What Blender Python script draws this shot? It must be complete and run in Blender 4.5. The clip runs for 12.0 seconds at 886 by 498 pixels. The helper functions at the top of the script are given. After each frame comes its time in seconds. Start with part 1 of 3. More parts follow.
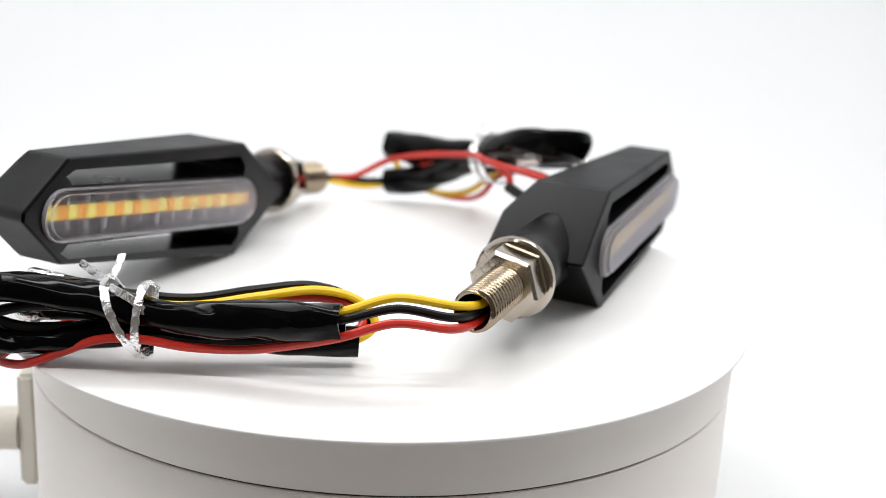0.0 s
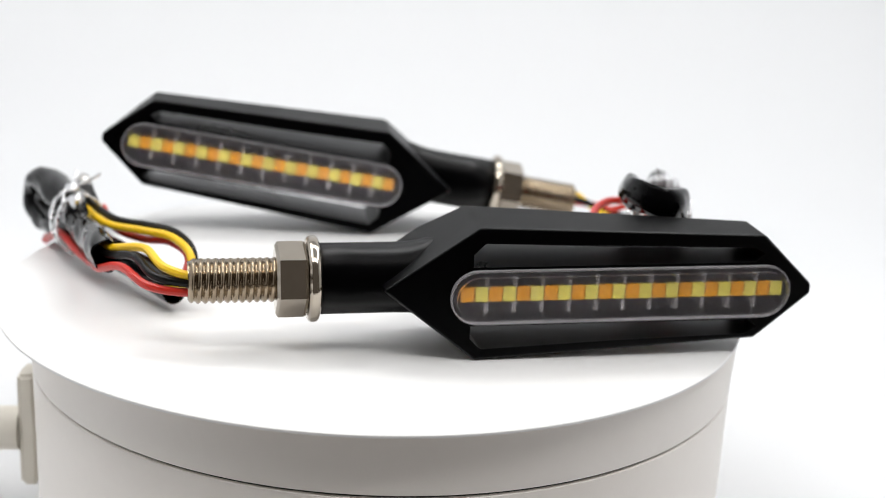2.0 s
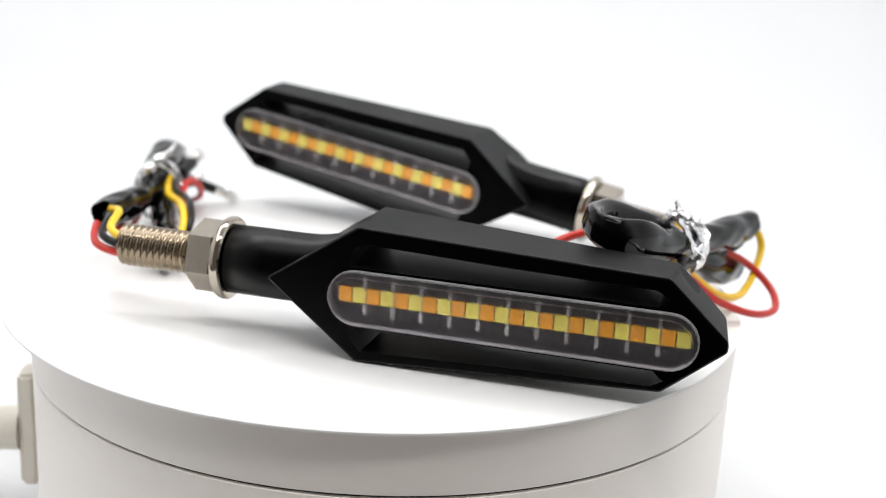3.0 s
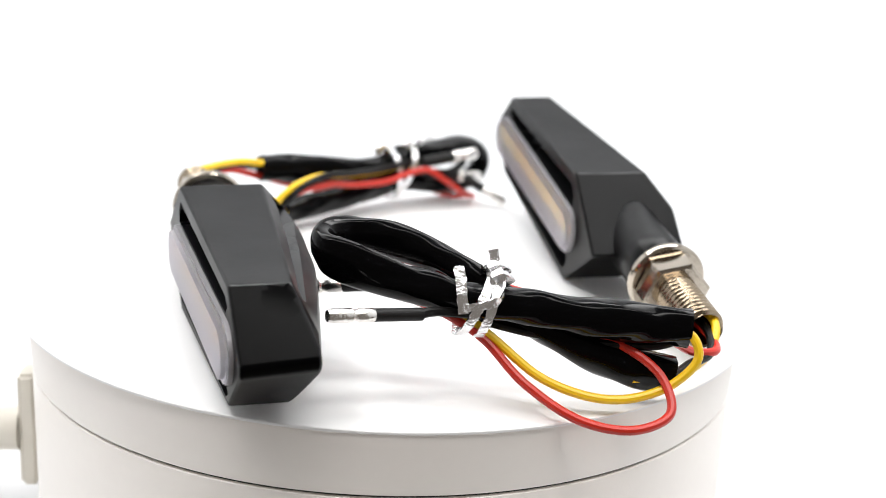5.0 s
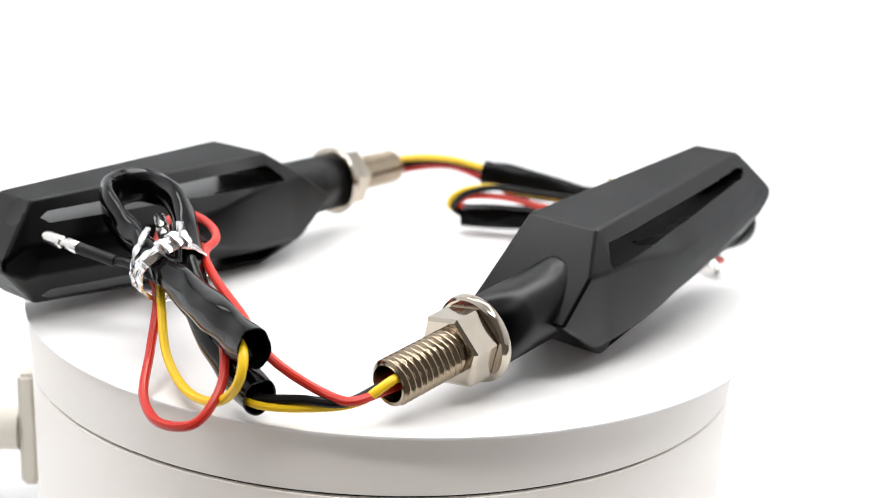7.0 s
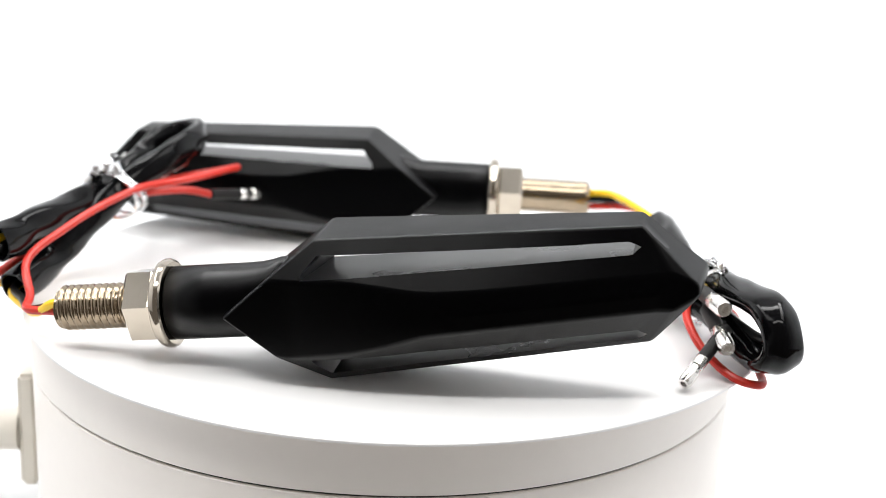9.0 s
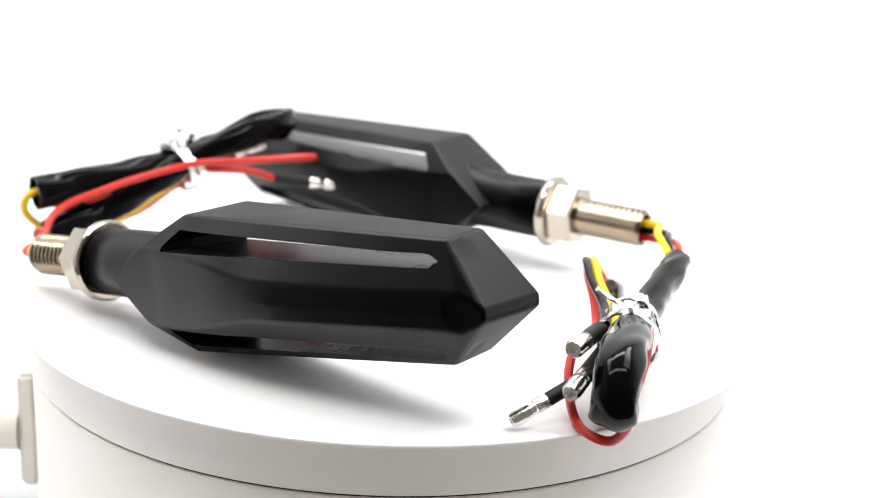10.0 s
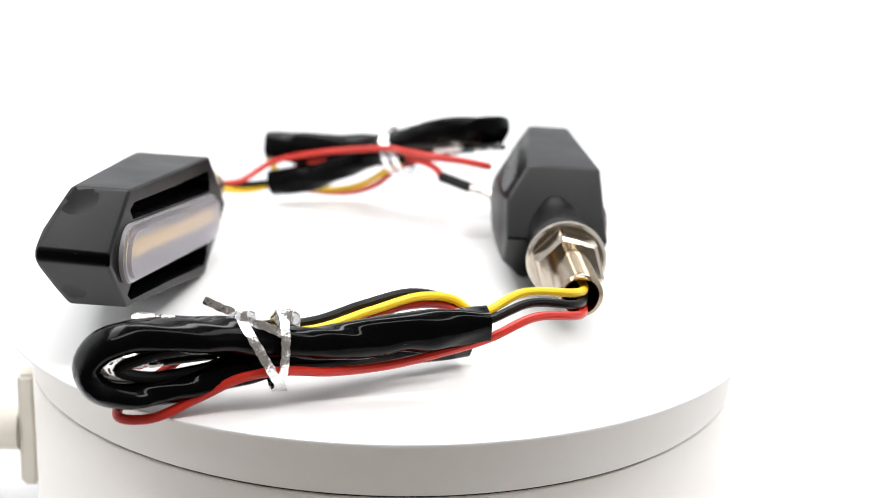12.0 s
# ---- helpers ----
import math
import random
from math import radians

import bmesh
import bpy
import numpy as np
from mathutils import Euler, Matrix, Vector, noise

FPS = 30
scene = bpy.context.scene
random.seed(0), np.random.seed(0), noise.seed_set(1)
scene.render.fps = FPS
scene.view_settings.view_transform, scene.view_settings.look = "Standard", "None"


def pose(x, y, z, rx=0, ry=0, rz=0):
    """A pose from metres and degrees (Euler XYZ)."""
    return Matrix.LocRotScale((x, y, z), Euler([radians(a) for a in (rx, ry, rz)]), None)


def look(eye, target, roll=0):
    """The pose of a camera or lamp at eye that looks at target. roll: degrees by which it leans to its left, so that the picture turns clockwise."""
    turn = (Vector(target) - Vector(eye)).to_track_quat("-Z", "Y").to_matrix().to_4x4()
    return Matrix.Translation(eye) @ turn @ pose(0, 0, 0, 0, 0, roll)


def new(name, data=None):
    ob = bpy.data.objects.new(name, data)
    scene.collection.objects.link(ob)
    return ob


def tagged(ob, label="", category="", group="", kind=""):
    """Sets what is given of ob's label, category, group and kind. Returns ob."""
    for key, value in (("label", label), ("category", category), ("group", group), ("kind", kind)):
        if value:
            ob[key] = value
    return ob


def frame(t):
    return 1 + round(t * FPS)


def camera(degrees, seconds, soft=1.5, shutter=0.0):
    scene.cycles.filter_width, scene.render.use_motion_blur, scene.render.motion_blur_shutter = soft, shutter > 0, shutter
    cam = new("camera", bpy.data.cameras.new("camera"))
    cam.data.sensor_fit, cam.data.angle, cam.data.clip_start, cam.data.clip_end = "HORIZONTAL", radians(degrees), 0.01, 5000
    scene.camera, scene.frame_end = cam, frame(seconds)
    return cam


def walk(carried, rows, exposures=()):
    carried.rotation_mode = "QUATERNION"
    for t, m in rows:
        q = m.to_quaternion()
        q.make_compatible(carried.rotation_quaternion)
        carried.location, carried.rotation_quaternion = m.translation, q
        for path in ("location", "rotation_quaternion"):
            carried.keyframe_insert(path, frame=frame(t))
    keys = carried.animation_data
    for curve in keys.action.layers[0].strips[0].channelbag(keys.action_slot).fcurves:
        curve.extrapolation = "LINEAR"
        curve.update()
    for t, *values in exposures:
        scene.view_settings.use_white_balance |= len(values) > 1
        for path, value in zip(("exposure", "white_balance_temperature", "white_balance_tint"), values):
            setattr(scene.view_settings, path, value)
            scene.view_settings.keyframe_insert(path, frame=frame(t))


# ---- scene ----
# The camera stands still before a motorised turntable; the platter turns and carries two indicator lights.
cam = camera(36.68, 12.0, soft=0.85)
CAM = pose(0, -0.320, 0.10537, 0, 0, -2.40) @ pose(0, 0, 0, 90 - 16.51) @ pose(0, 0, 0, 0, 0, 2.83)
walk(cam, [(0.0, CAM), (12.0, CAM)],
     exposures=[(0.0, -0.16), (1.0, -0.25), (2.5, -0.24), (3.0, -0.11), (3.5, 0.05), (4.8, 0.25), (7.0, 0.28), (9.0, 0.38), (10.5, 0.44), (11.2, 0.46), (12.0, 0.3)])
cam.data.dof.use_dof = True
cam.data.dof.focus_distance = 0.268
cam.data.dof.aperture_fstop = 15.0

# turn of the platter: seconds, degrees (clockwise from above)
TURN = [(0.0, 0.0), (0.5, 13.72), (1.0, 27.77), (1.5, 41.49), (2.0, 56.12), (2.5, 69.59), (3.0, 84.29), (3.2, 90.07),
        (5.0, 140.01), (5.5, 154.47), (6.0, 168.66), (6.5, 181.71), (7.0, 195.64), (7.2, 201.28), (8.8, 246.56),
        (9.0, 252.06), (9.5, 265.71), (10.0, 280.43), (10.5, 293.85), (11.0, 308.15), (11.5, 322.38), (12.0, 336.24)]
TILT_X, TILT_Y = 0.0023, -0.0059      # the loose top disc is not quite level
DISC_X, DISC_Y, DISC_R = -2.17, -2.81, 90.75    # and sits a little off the axis


def turn_at(t):
    return float(np.interp(t, [a for a, _ in TURN], [b for _, b in TURN]))


def deck(x, y):
    """Height of the platter's top at a place on it."""
    return TILT_X * x + TILT_Y * y


# ---- light: white tent, unseen LED bars added under its roof, open towards the camera ----
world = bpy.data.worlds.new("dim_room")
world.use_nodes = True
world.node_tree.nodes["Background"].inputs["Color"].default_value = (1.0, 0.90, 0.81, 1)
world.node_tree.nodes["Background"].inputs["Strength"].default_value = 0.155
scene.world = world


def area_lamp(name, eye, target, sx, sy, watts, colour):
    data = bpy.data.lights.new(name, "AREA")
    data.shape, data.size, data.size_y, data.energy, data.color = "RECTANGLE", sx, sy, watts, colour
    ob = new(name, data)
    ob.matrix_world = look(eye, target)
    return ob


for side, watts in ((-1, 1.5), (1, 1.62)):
    area_lamp("unseen_roof_light", (side * 0.30, 0.08, 0.585), (side * 0.06, 0.08, 0.0), 0.56, 0.14, watts, (1.0, 0.995, 0.985))
area_lamp("unseen_roof_light", (0.0, 0.18, 0.595), (0.0, 0.06, 0.0), 0.40, 0.10, 1.3, (1.0, 0.995, 0.985))
# fill along the front edge, added only to brighten the drum's front
area_lamp("unseen_roof_light", (0.0, -0.28, 0.585), (0.0, -0.06, 0.0), 0.62, 0.06, 2.1, (1.0, 0.98, 0.95))


# ---- materials ----
def material(name, colour, rough=0.5, metal=0.0, grain=0.0, grain_scale=400.0, blotch=0.0, blotch_scale=40.0,
             bump=0.0, bump_scale=900.0, spread=0.1, specular=0.5, face_on=None, mid=0.2):
    m = bpy.data.materials.new(name)
    m.use_nodes = True
    nt = m.node_tree
    b = nt.nodes["Principled BSDF"]
    b.inputs["Roughness"].default_value = rough
    b.inputs["Metallic"].default_value = metal
    b.inputs["Specular IOR Level"].default_value = specular
    if face_on is not None:        # specular level tuned by viewing angle: sheen held down face-on, raised at mid angles
        lw = nt.nodes.new("ShaderNodeLayerWeight")
        lw.inputs["Blend"].default_value = 0.5
        gl = nt.nodes.new("ShaderNodeValToRGB")
        gl.color_ramp.interpolation = "EASE"
        stops = [(0.05, face_on), (0.2, 0.3 * mid), (0.38, mid), (0.5, mid), (0.74, specular)]
        while len(gl.color_ramp.elements) < len(stops):
            gl.color_ramp.elements.new(0.5)
        for e, (at, level) in zip(gl.color_ramp.elements, stops):
            e.position, e.color = at, (level, level, level, 1)
        nt.links.new(lw.outputs["Facing"], gl.inputs["Fac"])
        nt.links.new(gl.outputs["Color"], b.inputs["Specular IOR Level"])
    co = nt.nodes.new("ShaderNodeTexCoord")

    def noise_node(scale, detail=3.0):
        n = nt.nodes.new("ShaderNodeTexNoise")
        n.inputs["Scale"].default_value = scale
        n.inputs["Detail"].default_value = detail
        nt.links.new(co.outputs["Object"], n.inputs["Vector"])
        return n
    big, fine = noise_node(blotch_scale), noise_node(grain_scale)
    mix = nt.nodes.new("ShaderNodeMix")
    mix.data_type = "RGBA"
    lo = [max(0.0, c * (1 - blotch - grain)) for c in colour]
    hi = [min(1.0, c * (1 + blotch + grain)) for c in colour]
    mix.inputs[6].default_value, mix.inputs[7].default_value = (*lo, 1), (*hi, 1)
    f = nt.nodes.new("ShaderNodeMath")
    f.operation = "MULTIPLY_ADD"
    share = blotch / (blotch + grain) if blotch + grain else 0.5
    f.inputs[1].default_value = share
    g = nt.nodes.new("ShaderNodeMath")
    g.operation = "MULTIPLY"
    g.inputs[1].default_value = 1 - share
    nt.links.new(fine.outputs["Fac"], g.inputs[0])
    nt.links.new(big.outputs["Fac"], f.inputs[0])
    nt.links.new(g.outputs[0], f.inputs[2])
    nt.links.new(f.outputs[0], mix.inputs[0])
    nt.links.new(mix.outputs[2], b.inputs["Base Color"])
    r = nt.nodes.new("ShaderNodeMapRange")
    r.inputs["To Min"].default_value, r.inputs["To Max"].default_value = max(0.02, rough - spread * rough), min(1, rough + spread * rough)
    nt.links.new(big.outputs["Fac"], r.inputs["Value"])
    nt.links.new(r.outputs["Result"], b.inputs["Roughness"])
    if bump:
        n = noise_node(bump_scale)
        bp = nt.nodes.new("ShaderNodeBump")
        bp.inputs["Strength"].default_value = bump
        bp.inputs["Distance"].default_value = 0.0004
        nt.links.new(n.outputs["Fac"], bp.inputs["Height"])
        nt.links.new(bp.outputs["Normal"], b.inputs["Normal"])
    return m


ABS = material("black_abs_plastic", (0.0012, 0.0012, 0.0014), 0.33, specular=0.048, face_on=0.015, mid=0.34, grain=0.15, blotch=0.2, blotch_scale=60, bump=0.05, bump_scale=2600, spread=0.25)
POLISHED = material("polished_black_plastic", (0.003, 0.003, 0.0034), 0.28, blotch=0.2, specular=0.17)
VINYL = material("glossy_black_vinyl", (0.002, 0.002, 0.0023), 0.08, specular=0.22, face_on=0.06, mid=0.22, blotch=0.25, bump=0.16, bump_scale=150, spread=0.4)
RUBBER = material("black_rubber", (0.006, 0.0055, 0.0055), 0.45, specular=0.25, blotch=0.2, bump=0.2, bump_scale=500)
YELLOW = material("yellow_pvc", (0.92, 0.58, 0.010), 0.36, blotch=0.06, grain=0.03, bump=0.1, bump_scale=600)
RED = material("red_pvc", (0.53, 0.019, 0.008), 0.36, blotch=0.08, grain=0.03, bump=0.1, bump_scale=600)
BLACK_PVC = material("black_pvc", (0.003, 0.0027, 0.0027), 0.32, specular=0.2, blotch=0.1, bump=0.1, bump_scale=600)
NICKEL = material("nickel_plate", (0.46, 0.41, 0.345), 0.12, metal=1.0, blotch=0.06, blotch_scale=160, grain=0.05, bump=0.05, bump_scale=700, spread=0.35)
# darker, browner nickel stands in for the dim room mirrored in the thread
THREAD = material("dark_nickel_thread", (0.31, 0.25, 0.18), 0.2, metal=1.0, blotch=0.15, blotch_scale=200, grain=0.08, bump=0.1, bump_scale=800, spread=0.35)
TIN = material("tinned_brass", (0.82, 0.80, 0.77), 0.24, metal=1.0, blotch=0.08, blotch_scale=300, bump=0.4, bump_scale=700, spread=0.4)
FOIL = material("silver_foil_tie", (0.93, 0.93, 0.94), 0.2, metal=1.0, blotch=0.06, blotch_scale=700, bump=0.8, bump_scale=1100, spread=0.5)
WHITE_TOP = material("white_platter_plastic", (0.86, 0.86, 0.86), 0.45, blotch=0.012, grain=0.008, bump=0.04, bump_scale=1800)
BASE_WHITE = material("warm_white_plastic", (0.89, 0.848, 0.805), 0.42, blotch=0.02, grain=0.012, blotch_scale=18, bump=0.06, bump_scale=1600)
CREAM = material("cream_plastic", (0.74, 0.70, 0.62), 0.45, blotch=0.03, bump=0.05)
# near-black colour that paints the shade inside the turntable's gap
GAP_SHADE = material("gap_shade", (0.03, 0.028, 0.026), 0.7, blotch=0.2)
CLOTH = material("white_tent_cloth", (0.74, 0.75, 0.765), 0.9, blotch=0.015, grain=0.02, grain_scale=900, blotch_scale=6, bump=0.05, bump_scale=700, specular=0.1)
TRAY = material("smoked_reflector", (0.10, 0.094, 0.104), 0.35, blotch=0.15, blotch_scale=90)
RIB = material("clear_rib_plastic", (0.34, 0.33, 0.345), 0.3, blotch=0.15)
BOARD = material("dark_circuit_board", (0.09, 0.075, 0.05), 0.5, blotch=0.15)
LED_Y = material("pale_yellow_led", (0.94, 0.81, 0.14), 0.35, blotch=0.08)
LED_O = material("amber_led", (1.0, 0.40, 0.0), 0.35, blotch=0.08)


def lens_material():
    """Smoky, slightly milky clear plastic."""
    m = bpy.data.materials.new("smoky_clear_lens")
    m.use_nodes = True
    nt = m.node_tree
    nt.nodes.remove(nt.nodes["Principled BSDF"])
    out = nt.nodes["Material Output"]
    clear = nt.nodes.new("ShaderNodeBsdfRefraction")
    clear.inputs["Color"].default_value = (0.99, 0.985, 0.985, 1)
    clear.inputs["Roughness"].default_value, clear.inputs["IOR"].default_value = 0.5, 1.14
    milk = nt.nodes.new("ShaderNodeBsdfDiffuse")
    milk.inputs["Color"].default_value = (0.70, 0.68, 0.74, 1)
    gloss = nt.nodes.new("ShaderNodeBsdfGlossy")
    gloss.inputs["Roughness"].default_value = 0.42
    gloss.inputs["Color"].default_value = (0.92, 0.90, 0.96, 1)
    n = nt.nodes.new("ShaderNodeTexNoise")
    n.inputs["Scale"].default_value = 120
    co = nt.nodes.new("ShaderNodeTexCoord")
    nt.links.new(co.outputs["Object"], n.inputs["Vector"])
    r = nt.nodes.new("ShaderNodeMapRange")
    r.inputs["To Min"].default_value, r.inputs["To Max"].default_value = 0.02, 0.034
    nt.links.new(n.outputs["Fac"], r.inputs["Value"])
    a = nt.nodes.new("ShaderNodeMixShader")
    nt.links.new(r.outputs["Result"], a.inputs[0])
    nt.links.new(clear.outputs[0], a.inputs[1])
    nt.links.new(milk.outputs[0], a.inputs[2])
    fr = nt.nodes.new("ShaderNodeFresnel")
    fr.inputs["IOR"].default_value = 1.38
    c = nt.nodes.new("ShaderNodeMixShader")
    less = nt.nodes.new("ShaderNodeMath")
    less.operation, less.inputs[1].default_value = "MULTIPLY", 0.42
    nt.links.new(fr.outputs[0], less.inputs[0])
    nt.links.new(less.outputs[0], c.inputs[0])
    nt.links.new(a.outputs[0], c.inputs[1])
    nt.links.new(gloss.outputs[0], c.inputs[2])
    nt.links.new(c.outputs[0], out.inputs["Surface"])
    return m


LENS = lens_material()


# ---- mesh helpers (lengths in millimetres, scaled to metres on linking) ----
def finish(bm, name, mat, smooth=True, angle=35):
    bmesh.ops.recalc_face_normals(bm, faces=bm.faces)
    for f in bm.faces:
        f.smooth = smooth
    if smooth:
        for e in bm.edges:
            if len(e.link_faces) == 2 and e.calc_face_angle(0) > radians(angle):
                e.smooth = False
    me = bpy.data.meshes.new(name)
    bm.to_mesh(me)
    bm.free()
    me.materials.append(mat)
    me.update()
    return me


def part(name, bm, mat, parent, label="", smooth=True, angle=35):
    """One mesh object under a thing or under a part."""
    ob = new(name, finish(bm, name, mat, smooth, angle))
    ob.parent = parent
    return tagged(ob, label)


def thing(name, label, category, m=Matrix(), group=""):
    ob = new(name)
    ob.empty_display_size = 0.01
    ob.matrix_world = m
    return tagged(ob, label, category, group)


def loft(rings, closed=False, cap=True):
    """A skin over rings of points, each ring with the same count."""
    bm = bmesh.new()
    vs = [[bm.verts.new(p) for p in ring] for ring in rings]
    n = len(vs[0])
    pairs = list(zip(vs, vs[1:])) + ([(vs[-1], vs[0])] if closed else [])
    for a, b in pairs:
        for i in range(n):
            j = (i + 1) % n
            bm.faces.new((a[i], a[j], b[j], b[i]))
    if cap and not closed:
        bm.faces.new(vs[0][::-1])
        bm.faces.new(vs[-1])
    return bm


def lathe(profile, n=64, m=None):
    """Turn (radius, height) points round z; the ends are closed where the radius is 0."""
    bm = bmesh.new()
    rings = []
    for r, z in profile:
        if r < 1e-9:
            rings.append([bm.verts.new((0, 0, z))])
        else:
            rings.append([bm.verts.new((r * math.cos(2 * math.pi * i / n), r * math.sin(2 * math.pi * i / n), z)) for i in range(n)])
    for a, b in zip(rings, rings[1:]):
        for i in range(n):
            j = (i + 1) % n
            if len(a) == 1 and len(b) == 1:
                continue
            if len(a) == 1:
                bm.faces.new((a[0], b[j], b[i]))
            elif len(b) == 1:
                bm.faces.new((a[i], a[j], b[0]))
            else:
                bm.faces.new((a[i], a[j], b[j], b[i]))
    if m is not None:
        bm.transform(m)
    return bm


def spline(points, step=0.8):
    """Catmull-Rom through points (any number of values each), at about that spacing."""
    p = [np.array(a, float) for a in points]
    p = [2 * p[0] - p[1]] + p + [2 * p[-1] - p[-2]]
    out = []
    for a, b, c, d in zip(p, p[1:], p[2:], p[3:]):
        k = max(2, int(np.linalg.norm((c - b)[:3]) / step))
        ta = np.linalg.norm((b - a)[:3]) ** 0.5 + 1e-6
        tb = np.linalg.norm((c - b)[:3]) ** 0.5 + 1e-6
        tc = np.linalg.norm((d - c)[:3]) ** 0.5 + 1e-6
        m1 = (c - b) + tb * ((b - a) / ta - (c - a) / (ta + tb))
        m2 = (c - b) + tb * ((d - c) / tc - (d - b) / (tb + tc))
        for i in range(k):
            s = i / k
            out.append((2 * s**3 - 3 * s**2 + 1) * b + (s**3 - 2 * s**2 + s) * m1 + (-2 * s**3 + 3 * s**2) * c + (s**3 - s**2) * m2)
    out.append(p[-2])
    return out


def wire(points, r=0.95, n=10, step=0.8):
    """A round wire through points in mm."""
    path = [Vector(a[:3]) for a in spline(points, step)]
    t = (path[1] - path[0]).normalized()
    side = t.orthogonal().normalized()
    rings = []
    for i, p in enumerate(path):
        t2 = (path[min(i + 1, len(path) - 1)] - path[max(i - 1, 0)]).normalized()
        side = (side - t2 * side.dot(t2)).normalized()
        up = t2.cross(side)
        rings.append([(p + side * (r * math.cos(2 * math.pi * k / n)) + up * (r * math.sin(2 * math.pi * k / n))) / 1000 for k in range(n)])
    return loft(rings)


def sleeve(points, ref, n=20, wall=0.45, crease=0.0):
    """A soft tube, open at its ends. points: x, y, z, half width along ref, half width across it; in mm."""
    rows = spline(points, 0.9)
    path = [Vector(a[:3]) for a in rows]
    ref = Vector(ref).normalized()
    outer, inner = [], []
    for i, (p, row) in enumerate(zip(path, rows)):
        t = (path[min(i + 1, len(path) - 1)] - path[max(i - 1, 0)]).normalized()
        a = (ref - t * ref.dot(t)).normalized()
        b = t.cross(a)
        ra, rb = row[3], row[4]
        o, q = [], []
        for k in range(n):
            w = 2 * math.pi * k / n
            d = 1 + crease * noise.noise(Vector((p.x * 0.13 + 3 * math.cos(w) * 0.4, p.y * 0.13 + math.sin(w) * 1.1, p.z * 0.13)))
            c, s = math.cos(w), math.sin(w)
            o.append((p + a * (ra * c * d) + b * (rb * s * d)) / 1000)
            q.append((p + a * ((ra - wall) * c * d) + b * ((rb - wall) * s * d)) / 1000)
        outer.append(o)
        inner.append(q)
    return loft(outer + inner[::-1], closed=True)


def ribbon(points, half, thick, ref):
    """A flat foil strip through points in mm."""
    path = [Vector(a[:3]) for a in spline(points, 0.6)]
    ref = Vector(ref).normalized()
    rings = []
    for i, p in enumerate(path):
        t = (path[min(i + 1, len(path) - 1)] - path[max(i - 1, 0)]).normalized()
        a = (ref - t * ref.dot(t))
        a = a.normalized() if a.length > 1e-3 else t.orthogonal().normalized()
        b = t.cross(a)
        tw = 0.18 * math.sin(i * 1.3)
        a, b = a * math.cos(tw) + b * math.sin(tw), b * math.cos(tw) - a * math.sin(tw)
        h = half * (1 + 0.09 * math.sin(i * 2.1))
        rings.append([(p + a * x * h + b * y * thick) / 1000 for x, y in ((-1, -1), (0, -1.3), (1, -1), (1, 1), (0, 1.3), (-1, 1))])
    return loft(rings)


def prism(outline, w0, w1):
    """An outline of (u, v) points, drawn out from w0 to w1."""
    bm = bmesh.new()
    lo = [bm.verts.new((u, v, w0)) for u, v in outline]
    hi = [bm.verts.new((u, v, w1)) for u, v in outline]
    bm.faces.new(lo[::-1])
    bm.faces.new(hi)
    n = len(lo)
    for i in range(n):
        bm.faces.new((lo[i], lo[(i + 1) % n], hi[(i + 1) % n], hi[i]))
    bmesh.ops.recalc_face_normals(bm, faces=bm.faces)
    return bm


def stadium(u0, u1, vc, r, n=14):
    pts = [(u1 - r + r * math.cos(a), vc + r * math.sin(a)) for a in np.linspace(-math.pi / 2, math.pi / 2, n)]
    pts += [(u0 + r + r * math.cos(a), vc + r * math.sin(a)) for a in np.linspace(math.pi / 2, 3 * math.pi / 2, n)]
    return pts


def carve(bm, cutters, bevel, segments=2):
    """Round a solid's edges and cut the cutters out of it; all in the same units. Returns the finished bmesh."""
    me = bpy.data.meshes.new("solid")
    bmesh.ops.recalc_face_normals(bm, faces=bm.faces)
    bm.to_mesh(me)
    bm.free()
    ob = new("solid", me)
    if bevel:
        mod = ob.modifiers.new("round", "BEVEL")
        mod.width, mod.segments, mod.limit_method, mod.angle_limit = bevel, segments, "ANGLE", radians(14)
    tools = []
    for c in cutters:
        tm = bpy.data.meshes.new("cutter")
        c.to_mesh(tm)
        c.free()
        tool = new("cutter", tm)
        tools.append(tool)
        mod = ob.modifiers.new("cut", "BOOLEAN")
        mod.operation, mod.solver, mod.object = "DIFFERENCE", "EXACT", tool
    dg = bpy.context.evaluated_depsgraph_get()
    done = bpy.data.meshes.new_from_object(ob.evaluated_get(dg))
    out = bmesh.new()
    out.from_mesh(done)
    for o in [ob] + tools:
        d = o.data
        bpy.data.objects.remove(o)
        bpy.data.meshes.remove(d)
    bpy.data.meshes.remove(done)
    return out


# ---- setting: tent floor sweeping up into the back; unseen side cloths and roof added ----
GROUND = -62.0


